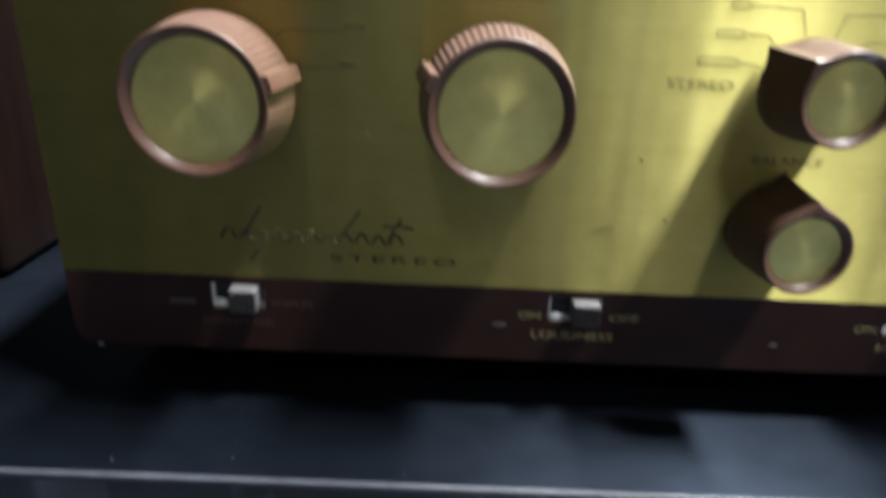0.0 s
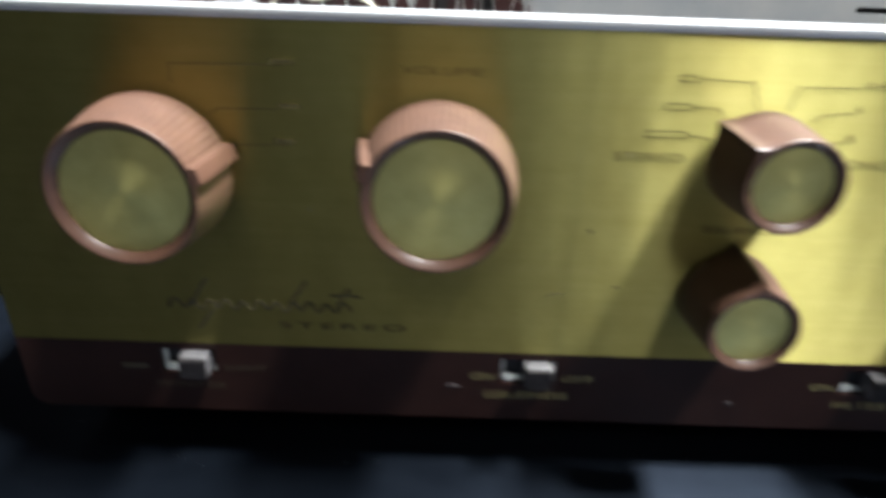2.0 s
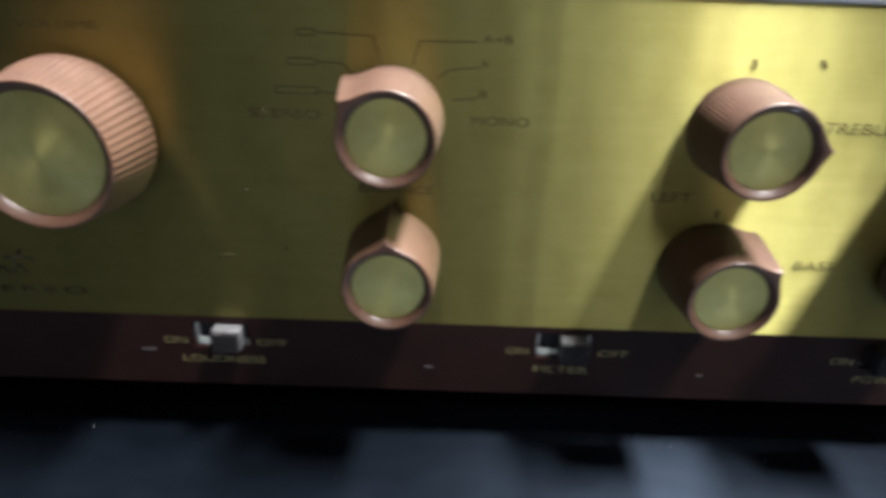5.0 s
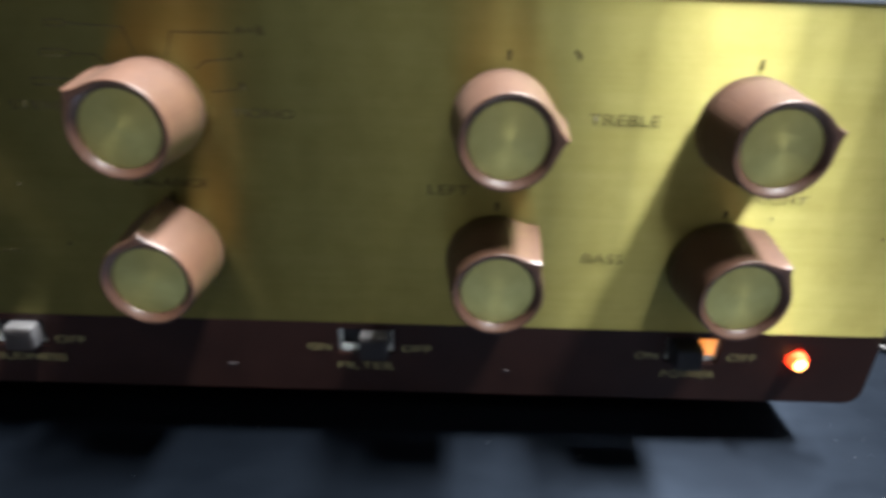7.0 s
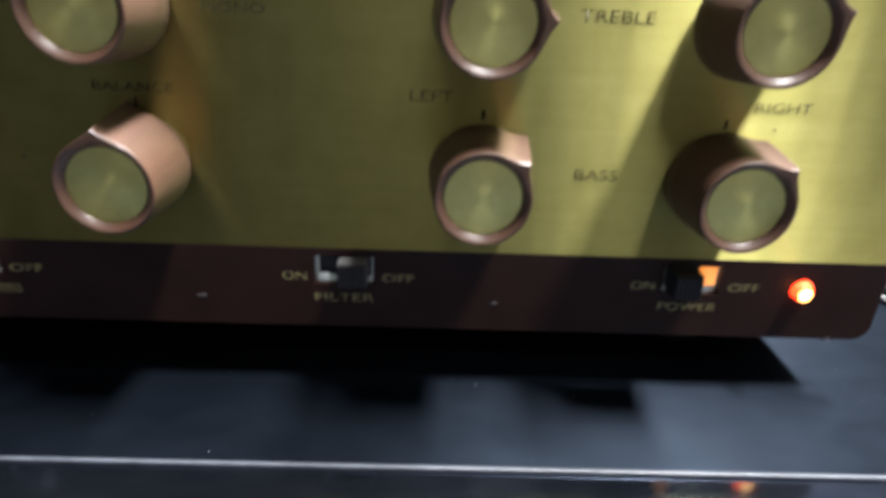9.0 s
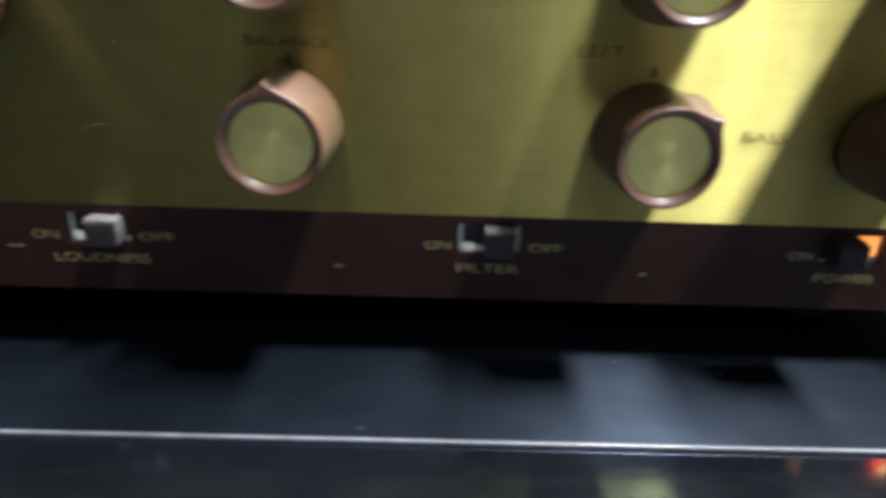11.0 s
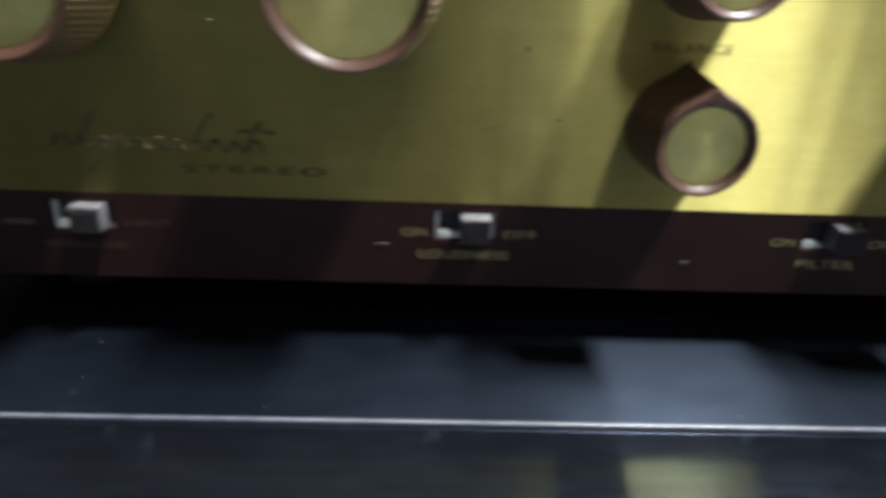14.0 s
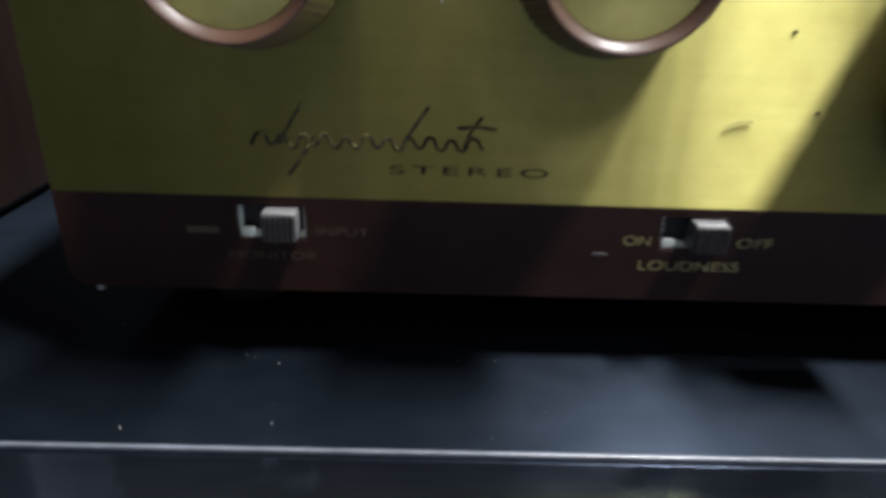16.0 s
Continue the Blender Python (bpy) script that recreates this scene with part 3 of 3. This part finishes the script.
for x, z in ((0.0248, 0.1008), (0.0802, 0.1014), (0.0878, 0.1010), (0.1337, 0.1018)):
    part("solder_lug", lathe([(0, -0.0024), (0.0012, -0.0021), (0.0022, -0.0010), (0.0024, 0.0004), (0.0018, 0.0018), (0.0008, 0.0040), (0.0006, 0.0120)], 20), TIN, board, "bright round solder lug", at=pose(x, 0.1490, z, -90, 0, 0))
for x0, x1, r, m in ((0.1200, 0.1288, 0.0017, GILT), (0.1078, 0.1140, 0.0022, TAN)):
    c, hl = (x0 + x1) / 2, (x1 - x0) / 2
    part("resistor", lathe([(0, -hl), (r * 0.8, -hl * 0.97), (r, -hl * 0.75), (r * 0.82, -hl * 0.5), (r * 0.82, hl * 0.5), (r, hl * 0.75), (r * 0.8, hl * 0.97), (0, hl)], 20), m, board, "small banded resistor", at=pose(c, 0.1495, 0.1028 if m is GILT else 0.1044, 0, 0, 90))
    stroke([(x0, 0.1495, 0.1026), (x0 - 0.0008, 0.1493, 0.1018), (x0 + 0.0004, 0.1490, 0.1000), (x0 + 0.0006, 0.1490, 0.0900)], 0.0003, "lead_wire", TIN, board)
    stroke([(x1, 0.1495, 0.1026), (x1 + 0.0008, 0.1493, 0.1018), (x1 - 0.0004, 0.1490, 0.1000), (x1 - 0.0006, 0.1490, 0.0900)], 0.0003, "lead_wire", TIN, board)
for x in (0.1001, 0.1190):
    part("transistor", box(x - 0.0022, x + 0.0022, 0.1510, 0.1555, 0.0960, 0.1046, 0.0004, 1), BLACK, board, "black block part")
stroke([(0.0560, 0.050, 0.1000), (0.0583, 0.050, 0.1067), (0.0633, 0.050, 0.1077), (0.0688, 0.050, 0.1070), (0.0749, 0.050, 0.1081), (0.0831, 0.050, 0.1061), (0.0860, 0.050, 0.1000)], 0.0004, "hookup_wire", CREAM, amp, "cream hookup wire looping up over the flange")
part("bracket", box(0.0087, 0.0201, 0.1490, 0.1502, 0.0170, 0.1240, 0.0003, 2), PLATED, amp, "upright plated bracket")
part("bracket", box(0.0222, 0.0230, 0.0180, 0.0200, 0.0900, 0.1180, 0.0002, 1), PLATED, amp, "thin upright plated bracket")
for x in (0.2612, 0.2650):
    stroke([(x, 0.030, 0.100), (x + 0.0005, 0.030, 0.1078), (x + 0.0012, 0.031, 0.1115), (x - 0.0005, 0.032, 0.1180)], 0.0006, "terminal_wire", TIN, amp, "bright bare terminal wire")
part("inner_shield", box(0.116, 0.318, 0.060, 0.062, 0.017, 0.100), DARKSTEEL, amp, "dark inner shield")

# ---- a wood-sided cabinet beside the preamplifier ----
cab = empty("wooden_cabinet", -0.10, 0.06, 0, "dark red-brown wooden cabinet on the shelf beside the preamplifier", "cabinet")
def place(x, y, z):
    return pose(x + 0.10, y - 0.06, z)
part("side_panel", box(-0.0780, -0.0555, 0.0620, 0.1100, 0.0015, 0.2400, 0.0030, 3), WOOD, cab, "red-brown wooden side with a rounded edge", at=place(0, 0, 0))
part("front_panel", box(-0.4200, -0.0570, 0.0540, 0.0620, 0.0080, 0.2350, 0.002, 2), DARKSTEEL, cab, "dark front", at=place(0, 0, 0))
part("plinth", box(-0.4200, -0.0560, 0.0300, 0.0540, 0.0, 0.0100, 0.0015, 2), BLACK, cab, "black plinth", at=place(0, 0, 0))

# ---- bare equipment beside the other end ----
RAIL = mat("dull_rail", (0.12, 0.12, 0.12), 0.5, 0.4)
blotch(RAIL, (200, 200, 200), 4, (0.07, 0.07, 0.07), (0.15, 0.15, 0.148), "Base Color")
rack = empty("bare_equipment", 0.4095, 0.10, 0, "dark bare equipment with dull rails, standing on the shelf", "equipment")
def there(x, y, z):
    return pose(x - 0.42, y - 0.10, z)
part("base_block", box(0.3765, 0.52, 0.0560, 0.16, 0.0, 0.0072, 0.0008, 2), mat("grey_cast_metal", (0.22, 0.22, 0.22), 0.55, 0.3), rack, "grey base block", at=there(0, 0, 0))
part("gasket", box(0.3775, 0.52, 0.0570, 0.16, 0.0072, 0.0122), BLACK, rack, at=there(0, 0, 0))
part("rail", box(0.3760, 0.52, 0.0555, 0.16, 0.0122, 0.0148, 0.0006, 2), RAIL, rack, "dull metal rail", at=there(0, 0, 0))
part("spacer", box(0.3790, 0.52, 0.0600, 0.16, 0.0148, 0.0172), BLACK, rack, at=there(0, 0, 0))
part("rail", box(0.3758, 0.52, 0.0560, 0.16, 0.0172, 0.0212, 0.0009, 2), RAIL, rack, "dull metal rail", at=there(0, 0, 0))
part("cover", box(0.3765, 0.52, 0.0570, 0.16, 0.0212, 0.0270, 0.0006, 2), BLACK, rack, "black cover", at=there(0, 0, 0))
part("upright", box(0.3770, 0.3800, 0.0580, 0.0610, 0.0270, 0.0900, 0.0006, 2), RAIL, rack, "dull metal upright", at=there(0, 0, 0))
part("back_box", box(0.3830, 0.52, 0.0700, 0.16, 0.0270, 0.1000, 0.001, 2), DARKSTEEL, rack, at=there(0, 0, 0))
rng = random.Random(5)
for i in range(9):
    x0 = 0.3650 + rng.uniform(0, 0.006)
    pts = [(x0 + k * 0.0045 + rng.uniform(-0.002, 0.002), 0.052 - k * 0.004 + rng.uniform(-0.003, 0.002), max(0.0006, 0.0035 - k * 0.0005 + rng.uniform(-0.0025, 0.0025))) for k in range(6)]
    c = stroke(pts, rng.choice((0.0005, 0.0007, 0.0009)), "cable", rng.choice((GREYWIRE, BLACK, DARKSTEEL)))
    tagged(c, "thin tangled cable lying on the shelf", "cable", "tangled cables")

# ---- dust on the shelf ----
bm = bmesh.new()
rng = random.Random(11)
spots = [(0.0883, -0.0004), (0.2604, -0.0044), (0.2375, 0.0), (0.237, -0.001), (0.2596, -0.0052), (0.0468, -0.0216), (0.0803, -0.0012), (0.0365, -0.0004), (0.0385, -0.0012), (0.021, -0.0238), (0.3373, 0.004)]
spots += [(rng.uniform(-0.03, 0.37), rng.uniform(-0.028, 0.02)) for _ in range(26)] + [(rng.uniform(0.325, 0.375), rng.uniform(-0.02, 0.05)) for _ in range(40)]
for k, (x, y) in enumerate(spots):
    r = rng.uniform(0.00005, 0.00012) * (1.4 if k < 11 else 1)
    m = Matrix.Translation((x, y, r * 0.6)) @ pose(0, 0, 0, rng.uniform(0, 90), rng.uniform(0, 90), 0) @ Matrix.Diagonal((r * rng.uniform(1, 2.2), r, r * 0.8, 1))
    bmesh.ops.create_icosphere(bm, subdivisions=1, radius=1, matrix=m)
tagged(part("dust_specks", bm, DUST), "pale dust specks scattered over the shelf", "dust", kind="stuff")
